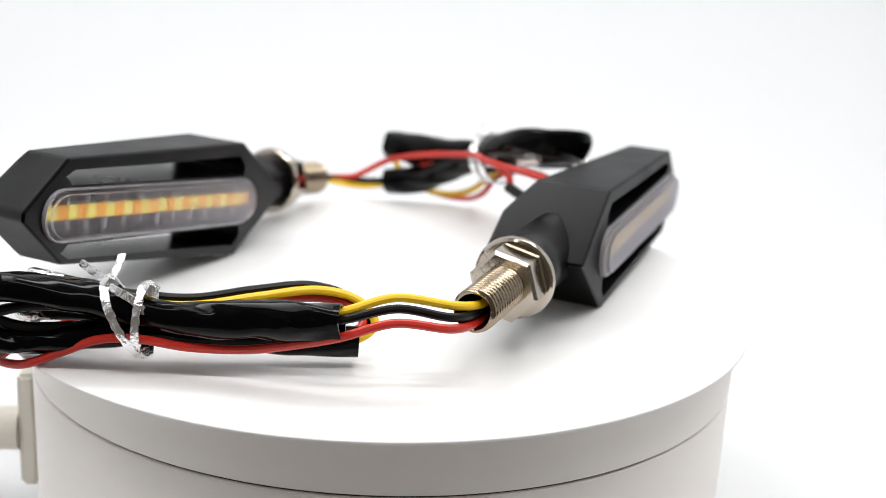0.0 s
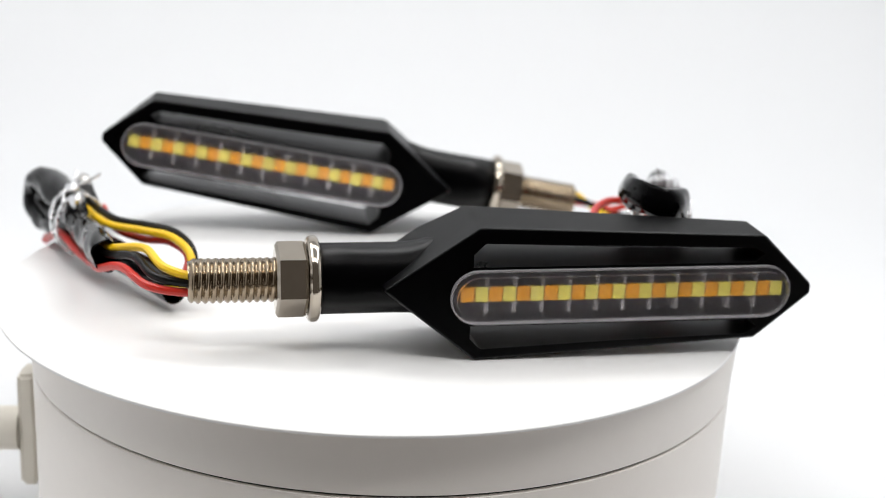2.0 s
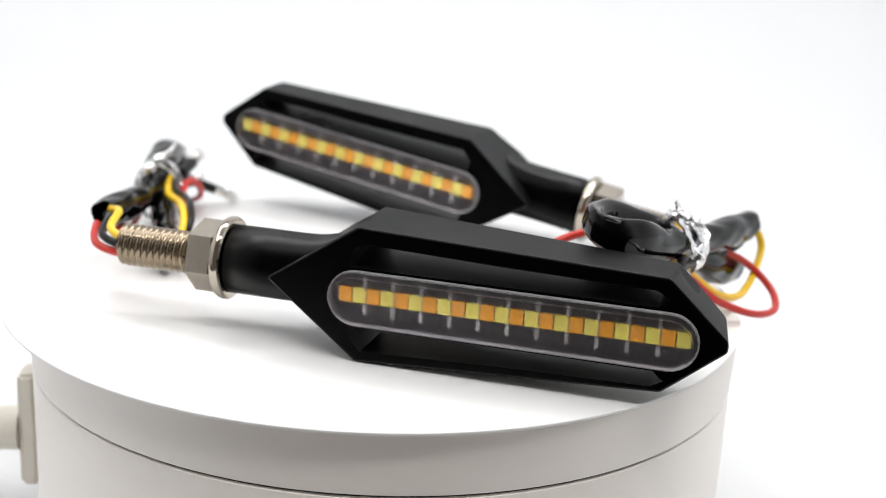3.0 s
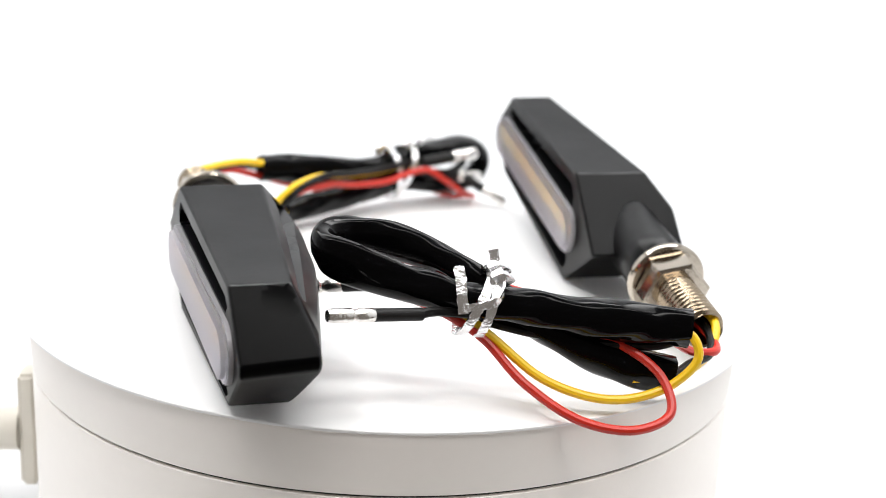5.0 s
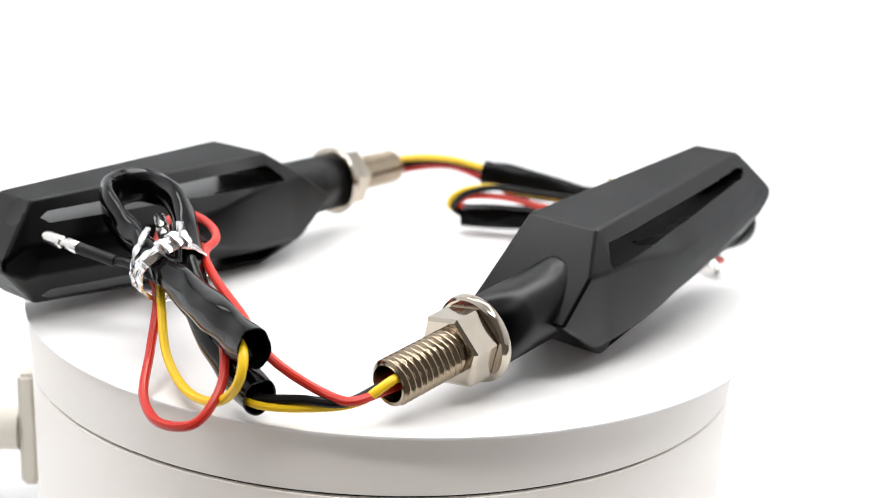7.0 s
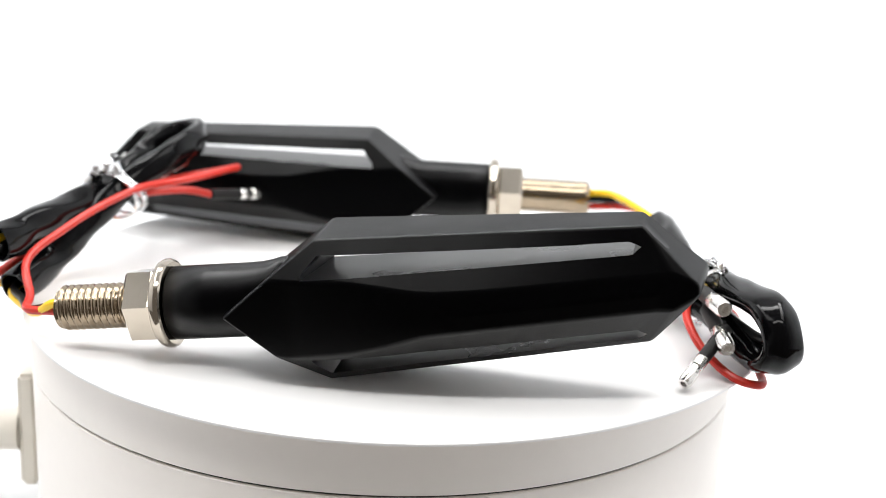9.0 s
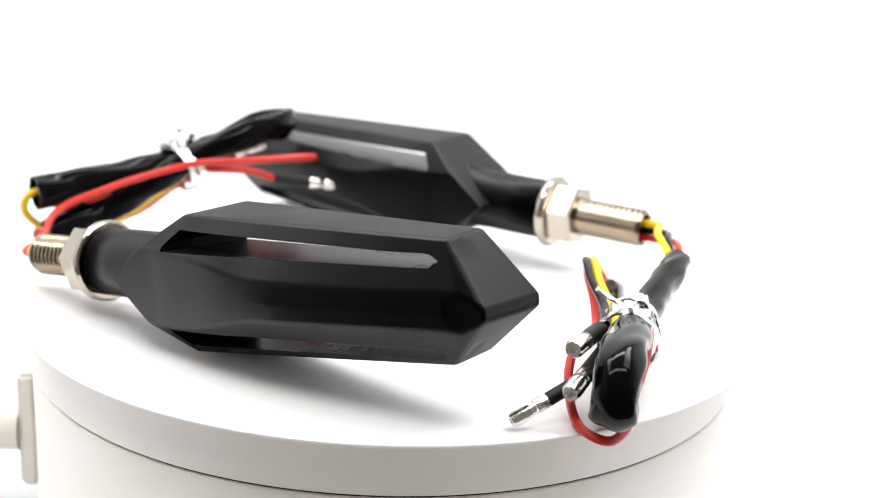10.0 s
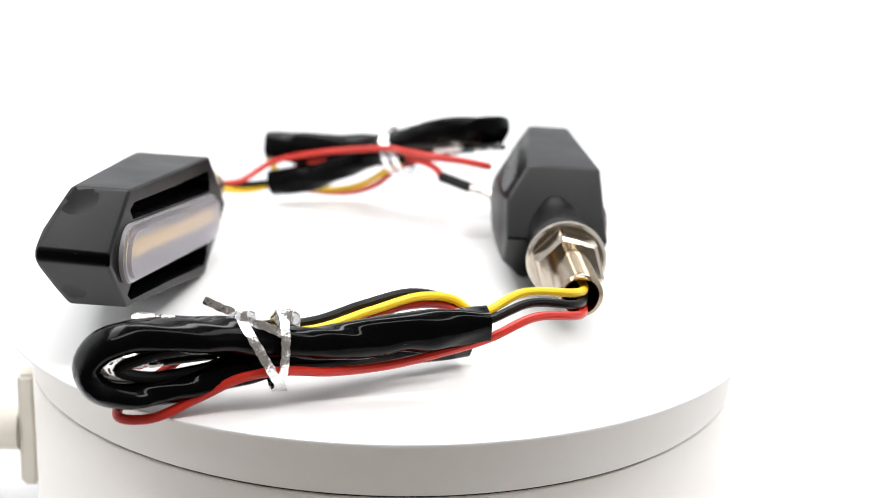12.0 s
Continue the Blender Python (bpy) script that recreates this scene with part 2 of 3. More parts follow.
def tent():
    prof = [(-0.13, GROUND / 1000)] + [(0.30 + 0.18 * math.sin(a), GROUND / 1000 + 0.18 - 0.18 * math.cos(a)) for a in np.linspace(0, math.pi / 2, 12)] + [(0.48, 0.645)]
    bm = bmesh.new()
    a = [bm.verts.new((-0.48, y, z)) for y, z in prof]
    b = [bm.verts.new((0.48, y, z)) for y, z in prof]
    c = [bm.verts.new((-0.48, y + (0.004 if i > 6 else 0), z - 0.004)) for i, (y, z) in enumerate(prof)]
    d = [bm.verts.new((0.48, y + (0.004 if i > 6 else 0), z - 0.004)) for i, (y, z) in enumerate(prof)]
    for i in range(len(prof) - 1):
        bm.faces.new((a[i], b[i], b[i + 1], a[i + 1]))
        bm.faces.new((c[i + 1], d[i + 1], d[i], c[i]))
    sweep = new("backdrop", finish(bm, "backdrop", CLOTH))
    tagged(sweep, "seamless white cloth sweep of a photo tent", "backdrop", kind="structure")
    # sides out of view, added to bounce light and give white reflections
    for name, x in (("bounce_west", -0.49), ("bounce_east", 0.49)):
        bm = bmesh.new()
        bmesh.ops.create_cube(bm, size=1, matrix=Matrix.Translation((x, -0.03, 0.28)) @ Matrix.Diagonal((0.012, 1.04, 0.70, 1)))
        tagged(new(name, finish(bm, name, CLOTH, False)), "unseen white cloth side, added to bounce light", "wall", kind="structure")
    # roof out of view, added to send the lamps' light back down
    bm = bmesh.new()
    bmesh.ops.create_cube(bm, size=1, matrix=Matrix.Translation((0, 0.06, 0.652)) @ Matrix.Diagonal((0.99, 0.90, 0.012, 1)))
    tagged(new("ceiling", finish(bm, "ceiling", CLOTH, False)), "unseen white cloth roof, added to bounce light", "ceiling", kind="structure")


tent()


# ---- turntable ----
def turntable():
    t = thing("turntable", "round white motorised display turntable standing on white cloth", "turntable", pose(0, 0, GROUND / 1000))
    dz = -GROUND
    n = 160
    # base drum with a rounded lip below the gap
    prof = [(0, -61.8), (84.8, -61.8), (85.8, -61), (86.0, -40), (86.2, -15.6), (86.1, -15.1), (85.8, -14.85), (84.0, -14.85), (84.0, -13.4), (0, -13.4)]
    part("base", lathe([(r / 1000, (z + dz) / 1000) for r, z in prof], n), BASE_WHITE, t, "warm white plastic drum base")
    # added dark ring: the gap's shade, painted as a thin band
    part("gap_shade_ring", lathe([(r / 1000, (z + dz) / 1000) for r, z in ((84.3, -15.2), (85.3, -15.2), (85.3, -13.9), (84.3, -13.9))], n), GAP_SHADE, t, "dark ring standing in for shade between base and platter")
    # the turning ring with its flat web, and the loose white disc that lies on it
    prof = [(0, -4.0), (80, -4.0), (80, -14.4), (85.6, -14.4), (86.2, -14.1), (86.9, -2.0), (86.9, -1.1), (86.5, -0.75), (0, -0.75)]
    platter = part("platter", lathe([(r / 1000, (z + dz) / 1000) for r, z in prof], n), BASE_WHITE, t, "warm white turning platter ring")
    bm = bmesh.new()
    rings = []
    for r, z in ((DISC_R - 0.25, -0.7), (DISC_R, -0.5), (DISC_R, -0.1), (DISC_R - 0.2, 0.08)):
        ring = []
        for i in range(n):
            x, y = DISC_X + r * math.cos(2 * math.pi * i / n), DISC_Y + r * math.sin(2 * math.pi * i / n)
            ring.append(bm.verts.new((x / 1000, y / 1000, (z + deck(x, y) + dz) / 1000)))
        rings.append(ring)
    for a, b in zip(rings, rings[1:]):
        for i in range(n):
            bm.faces.new((a[i], a[(i + 1) % n], b[(i + 1) % n], b[i]))
    bm.faces.new(rings[-1])
    bm.faces.new(rings[0][::-1])
    part("top_disc", bm, WHITE_TOP, platter, "thin bright white disc laid slightly off centre")
    return t, platter


def power_plug(t):
    """The socket plate and cable plug on the drum's side."""
    dz = -GROUND
    pl = new("power_plug")
    m = pose(-0.0887, -0.006, (-38 + dz) / 1000, 0, 0, 3)
    pl.matrix_world = m
    tagged(pl, "cream plastic power plug pushed into the turntable's side", "plug")
    bm = bmesh.new()
    bmesh.ops.create_cube(bm, size=1, matrix=Matrix.Diagonal((4.6, 9, 30, 1)))
    bmesh.ops.bevel(bm, geom=bm.edges[:], offset=1.0, segments=3, affect="EDGES")
    bm.transform(Matrix.Scale(0.001, 4))
    part("plate", bm, CREAM, pl)
    bm = lathe([(0, 0), (5.6, 0), (5.6, 9), (4.9, 10), (4.9, 20), (3.4, 22), (3.2, 40), (0, 40)], 32)
    bm.transform(Matrix.Scale(0.001, 4) @ pose(-2.6, 0, -1, 0, -90, 0))
    part("barrel", bm, CREAM, pl)
    pl.matrix_world = pose(0, 0, GROUND / 1000) @ m
    bm = wire([(-40, 0, -1), (-60, 4, -3), (-85, 12, -14), (-130, 30, -21.3), (-240, 60, -21.6)], 2.2, 12, 4)
    part("cable", bm, CREAM, pl)


TABLE, PLATTER = turntable()
power_plug(TABLE)


# ---- indicator light ----
def head_solid():
    """The housing before carving: u along the light, v up, w out of the lens side (mm)."""
    h1, h2 = 14.6, 12.1
    pts = dict(F0=(0, 0.9, 0), F1=(20.4, h1, 0), F2=(85.4, h2, 0), F3=(97.9, 0.5, 0), G3=(97.9, -1.8, 0), F4=(85.4, -h2, 0), F5=(20.4, -h1 - 0.7, 0),
               T1=(20.8, h1, -18.5), T2=(86.1, h2, -12.0), T4=(86.1, -h2, -12.0), T5=(20.8, -h1 - 0.7, -18.5),
               BR=(1.2, 0.6, -24.6), S1=(11.2, 8.0, -24.0), S5=(11.2, -8.2, -24.0), K3=(96.2, 0.4, -15.6), L3=(96.2, -1.9, -15.6),
               P1=(91.0, 3.1, -16.2), P5=(91.0, -4.4, -16.2))
    bm = bmesh.new()
    v = {k: bm.verts.new(p) for k, p in pts.items()}
    for names in ("F0 F5 F4 G3 F3 F2 F1", "F1 F2 T2 T1", "F5 T5 T4 F4", "F2 F3 K3 T2", "T2 K3 P1", "F4 T4 L3 G3", "T4 P5 L3", "F3 G3 L3 K3",
                  "F0 F1 T1 S1 BR", "F0 BR S5 T5 F5", "P1 K3 L3 P5"):
        bm.faces.new([v[k] for k in names.split()])
    # the back: two ridges that leave the slots in a soft bend, a broad panel between them
    bend = spline([(11.2, 8.0, -24.0), (17.0, 7.4, -24.6), (27.0, 6.9, -25.1), (35.0, 5.6, -25.4), (42.0, 4.1, -25.2), (50.0, 3.6, -24.6), (91.0, 3.1, -16.2)], 3.2)
    mid = bend[1:-1]
    upper = [v["S1"]] + [bm.verts.new(p) for p in mid] + [v["P1"]]
    lower = [v["S5"]] + [bm.verts.new((p[0], -p[1] - 0.9, p[2])) for p in mid] + [v["P5"]]
    n = len(mid)
    crest = [v["BR"]] + [bm.verts.new((p[0], -0.45, p[2] - 0.5 * math.sin(math.pi * min(1, (i + 1) / 8) / 2))) for i, p in enumerate(mid)]
    for ridge, ta, tb, flip in ((upper, "T1", "T2", 1), (lower, "T5", "T4", -1)):
        va, vb = Vector(v[ta].co), Vector(v[tb].co)
        rail = [v[ta] if x.co.x < 21 else bm.verts.new(va.lerp(vb, (x.co.x - 18) / 76)) for x in ridge[:-1]] + [v[tb]]
        for r0, r1, q0, q1 in zip(ridge, ridge[1:], rail, rail[1:]):
            f = [r0, r1, q1] + ([q0] if q0 is not q1 else [])
            bm.faces.new(f if flip > 0 else f[::-1])
        for i in range(n):
            f = [ridge[i], ridge[i + 1], crest[i + 1], crest[i]] if i else [ridge[0], ridge[1], crest[1], crest[0]]
            bm.faces.new(f)
        bm.faces.new([ridge[n], ridge[n + 1], crest[n]])
    bm.faces.new([v["P1"], v["P5"], crest[n]])
    # the side faces take in the points along their back edge
    for ta, tb in (("T1", "T2"), ("T5", "T4")):
        old = [f for f in bm.faces if v[ta] in f.verts and v[tb] in f.verts][0]
        row = sorted([x for x in bm.verts if x not in (v[ta], v[tb]) and not any(x is w for w in upper + lower + crest)
                      and abs((x.co - v[ta].co).cross(v[tb].co - v[ta].co).length) < 1e-3], key=lambda x: x.co.x)
        fa, fb = (v["F1"], v["F2"]) if ta == "T1" else (v["F5"], v["F4"])
        bm.faces.remove(old)
        bm.faces.new([fa, fb, v[tb]] + row[::-1] + [v[ta]])
    bmesh.ops.recalc_face_normals(bm, faces=bm.faces)
    return bm


def weighted_normals(me, angle=40):
    """Broad faces stay flat to the eye and the rounded edges between them blend in."""
    limit = math.cos(radians(angle))
    around = [[] for _ in me.vertices]
    for p in me.polygons:
        p.use_smooth = True
        for k in p.vertices:
            around[k].append((p.normal.copy(), p.area))
    for e in me.edges:
        e.use_edge_sharp = False
    out = []
    for p in me.polygons:
        for k in p.vertices:
            total = Vector((0, 0, 0))
            for nn, area in around[k]:
                if nn.dot(p.normal) > limit and (area > 4e-6 or p.area <= 4e-6):
                    total += nn * area
            out.append(tuple(total.normalized() if total.length > 0 else p.normal))
    me.normals_split_custom_set(out)


VC = -0.8                    # height of the lens's middle line


def slot(sign):
    """A long slot right through, drawing in towards the back."""
    front = [(19.2, 6.6), (19.2, 9.4), (21.8, 11.9), (83.0, 10.1), (85.8, 8.6), (83.6, 6.7)]
    back = [(18.8, 8.4), (18.9, 9.5), (21.8, 12.6), (83.0, 10.3), (85.0, 9.4), (83.6, 8.5)]
    rings = [[(2 * f[0] - b[0], sign * (2 * f[1] - b[1]) + VC, 24) for f, b in zip(front, back)],
             [(b[0], sign * b[1] + VC, -24) for b in back], [(b[0], sign * b[1] + VC, -40) for b in back]]
    bm = loft(rings)
    bmesh.ops.recalc_face_normals(bm, faces=bm.faces)
    return bm


def dent(sign):
    """A shallow round dent in a tip facet."""
    n = Vector((0.66, 0.75 * sign, -0.06)).normalized()
    bm = bmesh.new()
    bmesh.ops.create_uvsphere(bm, u_segments=120, v_segments=90, radius=35.0)
    bm.transform(Matrix.Translation(Vector((91.2, 6.7 if sign > 0 else -7.3, -6.8)) + n * 34.68) @ n.to_track_quat("Z", "Y").to_matrix().to_4x4())
    return bm


def thread_bolt(av, aw, r0=4.9, depth=0.62, pitch=1.55, u0=-40.0, u1=-20.0, bore=3.8, flat=False):
    """A hollow threaded bolt along u, its hole open at the far end."""
    n, per = 40, 8
    steps = int((u1 - u0) / pitch * per)
    rings = []
    for i in range(steps + 1):
        u = u0 + (u1 - u0) * i / steps
        ring = []
        for k in range(n):
            a = 2 * math.pi * k / n
            ph = (u / pitch + k / n) % 1.0
            worn = min(1.0, max(0.0, (-math.sin(a) - 0.1) / 0.4)) if flat else 0.0      # threads ground smooth on one side
            r = r0 - 0.2 * worn - depth * (1 - worn) * (1 - min(1.0, abs(ph - 0.5) * 2 * 1.25))
            r -= 0.5 * max(0.0, 1 - (u - u0) / 1.0)
            y, z = r * math.cos(a), r * math.sin(a)
            ring.append((u, av + y, aw + z))
        rings.append(ring)
    inner = [[(u, av + bore * math.cos(2 * math.pi * k / n), aw + bore * math.sin(2 * math.pi * k / n)) for k in range(n)] for u in (u1, u0 + 0.2)]
    return loft(rings + inner, closed=True)


def hex_nut(av, aw, turn):
    out = []
    for u, r in ((-21.6, 7.4), (-21.0, 8.2), (-15.6, 8.2), (-15.0, 7.9)):
        out.append([(u, av + r * math.cos(math.pi / 3 * k + turn), aw + r * math.sin(math.pi / 3 * k + turn)) for k in range(6)])
    inner = [[(u, av + 4.6 * math.cos(math.pi / 3 * k + turn), aw + 4.6 * math.sin(math.pi / 3 * k + turn)) for k in range(6)] for u in (-15.0, -21.6)]
    return loft(out + inner, closed=True)


def lock_washer(av, aw):
    """A plain flanged washer with a rounded rim."""
    n = 72
    rings = [[(u, av + r * math.cos(2 * math.pi * k / n), aw + r * math.sin(2 * math.pi * k / n)) for k in range(n)]
             for u, r in ((-14.9, 6.0), (-14.9, 8.6), (-14.5, 9.15), (-13.9, 9.4), (-13.2, 9.4), (-12.7, 9.15), (-12.4, 8.7), (-12.4, 6.0))]
    return loft(rings, closed=True)


def indicator(base, origin, yaw, rise, lean, mirrored, label, flat, av, aw, turn, bolt_end):
    """The light on the platter. origin: the root of the lens side, in mm on the platter; yaw: heading of the tip."""
    ob = thing("indicator_light", label, "turn signal", pose(*[a / 1000 for a in base]), "pair of indicator lights")
    y, e, l = radians(yaw), radians(rise), radians(lean)
    u = Vector((math.cos(y) * math.cos(e), math.sin(y) * math.cos(e), math.sin(e)))
    s = Vector((0, 0, 1)).cross(u).normalized()
    v = u.cross(s) * math.cos(l) + s * math.sin(l)
    w = u.cross(v) * (-1 if mirrored else 1)
    m = Matrix((u, v, w)).transposed().to_4x4()
    m.translation = Vector(origin) - Vector(base)
    m = Matrix.Scale(0.001, 4) @ m

    def put(name, bm, mat, parent=ob, text="", smooth=True, angle=35):
        bm.transform(m)
        return part(name, bm, mat, parent, text, smooth, angle)

    pocket = prism(stadium(14.4, 92.4, VC, 6.1), -7.5, 6)
    shell = carve(head_solid(), [slot(1), slot(-1), pocket, dent(1), dent(-1)], 0.75, 3)
    for f in shell.faces:
        c = f.calc_center_median()
        if abs(f.normal.y) > 0.8 and (5.4 < c.y < 11.4 or -13.0 < c.y < -7.2) and 20 < c.x < 86 and c.z < -0.6:
            f.material_index = 1
    housing = put("housing", shell, ABS, text="faceted black plastic housing with two long slots", angle=8)
    housing.data.materials.append(POLISHED)
    weighted_normals(housing.data)
    # neck, with a soft swelling where it runs into the housing
    rings = [[(a, av + rv * math.cos(2 * math.pi * k / 48), aw + rw * math.sin(2 * math.pi * k / 48)) for k in range(48)]
             for a, rv, rw in ((-12.4, 7.2, 7.2), (-12.0, 7.75, 7.75), (-3, 7.75, 7.75), (4, 7.75, 7.75), (7.5, 7.9, 7.6), (10, 8.3, 7.2), (11.8, 8.8, 6.5), (12.8, 8.8, 5.8), (13.6, 8.2, 4.8), (14.2, 7.0, 3.6))]
    put("neck", loft(rings), ABS, text="round black neck flaring into the housing", angle=60)
    put("washer", lock_washer(av, aw), NICKEL, text="shiny round flanged washer", angle=28)
    put("hex_nut", hex_nut(av, aw, turn), NICKEL, text="nickel-plated hexagon nut", angle=20)
    put("bolt", thread_bolt(av, aw, flat=flat, u0=bolt_end), THREAD, text="hollow threaded nickel bolt", angle=50)
    # lens with what shows through it
    bm = prism(stadium(14.75, 92.05, VC, 5.75), 0.7, 2.2)
    bmesh.ops.bevel(bm, geom=[e for e in bm.edges if all(x.co.z > 2.1 for x in e.verts)], offset=0.9, segments=4, affect="EDGES")
    lens = put("lens", bm, LENS, text="smoky clear lens")
    lens.visible_shadow = False
    put("lens_rim", ring_strip(stadium(14.45, 92.35, VC, 6.05), stadium(14.8, 92.0, VC, 5.7), -0.4, 0.9), RIB, text="pale lens edge")
    tray = put("reflector", prism(stadium(14.5, 92.3, VC, 6.0), -7.4, -6.6), TRAY, text="dark reflector tray")
    board = prism([(16.2, VC - 1.2), (91.0, VC - 1.2), (91.0, VC + 2.4), (16.2, VC + 2.4)], -6.6, -1.0)
    board = put("led_strip", board, BOARD)
    for i in range(11):
        c = 22.5 + i * 6.17
        fin = prism([(c - 0.42, VC - 3.7), (c + 0.42, VC - 3.7), (c + 0.42, VC + 4.6), (c - 0.42, VC + 4.6)], -6.6, -0.35)
        put("divider", fin, RIB, tray)
    for i in range(24):
        c = 16.9 + i * 3.085
        chip = prism([(c - 0.1, VC - 1.0), (c + 2.7, VC - 1.0), (c + 2.7, VC + 2.2), (c - 0.1, VC + 2.2)], -1.0, -0.1)
        put("led_chip", chip, LED_Y if (i % 2 == 1) else LED_O, board, "", False)
    return ob


def ring_strip(outer, inner, w0, w1):
    return loft([[(u, v, w0) for u, v in outer], [(u, v, w1) for u, v in outer], [(u, v, w1) for u, v in inner], [(u, v, w0) for u, v in inner]], closed=True)


def bullet(tip, back, parent, base, cover_to, k=1.0, lead=None):
    """A crimped bullet terminal with its black insulated lead."""
    tip, back, base = Vector(tip), Vector(back), Vector(base)
    d = (tip - back)
    n = d.length
    prof = [(0, 0), (1.7, 0), (1.95, 0.4), (1.95, 0.34 * n), (1.6, 0.38 * n), (1.6, 0.46 * n), (2.0, 0.5 * n), (2.0, 0.9 * n), (1.6, n), (0.9, n), (0.85, 0.8 * n), (0, 0.8 * n)]
    prof = [(r * k, z) for r, z in prof]
    bm = lathe(prof, 20)
    bm.transform(Matrix.Scale(0.001, 4) @ Matrix.Translation(back - base) @ d.to_track_quat("Z", "Y").to_matrix().to_4x4())
    part("bullet_terminal", bm, TIN, parent, "crimped silver bullet terminal")
    first = back - d.normalized() * 0.2
    a = [tuple(back + d.normalized() * 0.8 - base), tuple(first - d.normalized() * 10 - base)]
    part("terminal_boot", wire(a, 1.85 * k, 12), RUBBER, parent)
    pts = [tuple(first - d.normalized() * 9.5 - base)] + [tuple(Vector(p) - base) for p in cover_to]
    part("terminal_lead", wire(pts, 1.0), lead or BLACK_PVC, parent)


def shifted(points, base):
    return [(p[0] - base[0], p[1] - base[1], p[2] - base[2], *p[3:]) for p in points]


def near_light():
    base = (55.0, 0.0, deck(55, 0))
    ob = indicator(base, (44.21, -30.79, 15.65), 66.57, 0.02, -0.43, False,
                   "black faceted indicator light lying on its edge, wires bundled", True, 0.2, -11.8, -0.30, -40.0)

    def w(name, pts, mat, r=0.95, text=""):
        part(name, wire(shifted(pts, base), r), mat, ob, text)
    w("yellow_wire", [(26, -43, 17), (19.5, -60.5, 17), (14, -66, 18.2), (1.6, -65.6, 19.3), (-9, -68.5, 17.0), (-16, -68.2, 16.0)], YELLOW)
    w("black_wire", [(26, -44, 15.5), (18.4, -62.4, 15.6), (13, -68, 16.4), (2, -68, 17.8), (-9, -69.6, 15.6), (-16, -69, 15.0)], BLACK_PVC)
    w("red_wire", [(26, -45, 14.5), (18, -63, 13.6), (13, -69.5, 14.5), (1.6, -71.0, 15.8), (-9, -71.4, 12.6), (-19, -68.4, 9.4), (-28, -65.8, 7.2), (-40, -65.0, 7.0), (-50, -64.6, 8.2),
                   (-58, -64, 7.6), (-66, -62.5, 4.0), (-74.6, -61.2, 0.5), (-80.0, -58.0, 0.2), (-78.0, -52.8, 1.4), (-69, -49.6, 5.2), (-62, -49.4, 9.6), (-57.6, -51.4, 12.6), (-52, -53.0, 12.2), (-44, -53.4, 10.6), (-30, -52.2, 11.4),
                   (-18, -50.2, 13.4), (-8, -50.6, 12.2), (-5, -53.5, 9), (-9, -55.0, 7)], RED)
    w("yellow_wire", [(-56, -57.5, 14), (-41, -56.8, 13), (-27, -53.4, 14.4), (-14.2, -51.4, 15.6), (-6, -51.0, 13.4), (-2.4, -53, 9), (-5.4, -54.8, 6.4), (-12, -55.4, 6)], YELLOW)
    w("black_wire", [(-56, -55.5, 15), (-41, -54.8, 14), (-28, -51.4, 15.2), (-16, -49.6, 16.0), (-8, -49.4, 13.4), (-4, -52, 8.4), (-7, -55.4, 5.6), (-12, -56.0, 5)], BLACK_PVC)
    w("black_wire", [(-53, -60.4, 12.6), (-64, -60.6, 13.4), (-74, -60.8, 13.0), (-80.4, -60.6, 10.8), (-75, -60.4, 8.6), (-64, -60.2, 8.8), (-53, -60, 9.4)], BLACK_PVC, 1.15)
    # vinyl sleeve: out from the bolt, round the end of the bundle and back underneath
    main = [(-8.8, -70.2, 15.2, 3.3, 3.9), (-16, -68.8, 14.6, 3.2, 4.0), (-26, -66.2, 13.6, 3.0, 4.1), (-36, -64.0, 12.8, 3.2, 3.7), (-43, -63.0, 12.6, 3.0, 3.5), (-51, -61.6, 13.4, 3.4, 3.3), (-60, -60.8, 15.2, 4.2, 3.4),
            (-70, -60.0, 16.5, 4.5, 3.2), (-78, -59.4, 16.7, 4.5, 3.0), (-83.4, -58.8, 14.6, 4.5, 2.9), (-85.8, -58.4, 11.0, 4.4, 2.8), (-84.0, -58.6, 7.2, 4.4, 2.8), (-78, -59.0, 5.0, 4.4, 2.9),
            (-68, -59.4, 5.8, 4.1, 3.0), (-58, -59.6, 7.6, 3.8, 3.1), (-50, -59.2, 8.2, 3.4, 3.1), (-40, -58.0, 7.6, 3.4, 3.2), (-26, -56.6, 6.6, 3.5, 3.3), (-14, -55.8, 6.0, 3.5, 3.4), (-5.8, -55.2, 5.8, 3.6, 3.3)]
    part("vinyl_sleeve", sleeve(shifted(main, base), (0.16, 1, 0.05), 28, 0.4, 0.21), VINYL, ob, "shiny black vinyl sleeve folded into a loop")
    bullet((-79.5, -39.5, 1.9 + deck(-79, -40)), (-75.6, -46.0, 5.6), ob, base, [(-66, -54, 9.5), (-55, -58, 11)], 0.78)
    bullet((-78.0, -50.2, 8.2), (-70.0, -52.6, 9.2), ob, base, [(-60, -57, 11), (-52, -59, 11)], 0.95)
    bullet((-75.5, -50.0, 16.2), (-67.5, -52.0, 15.4), ob, base, [(-57, -56.5, 13.6), (-50, -58.5, 13)], 0.95)
    along = (1, -0.1, 0.1)
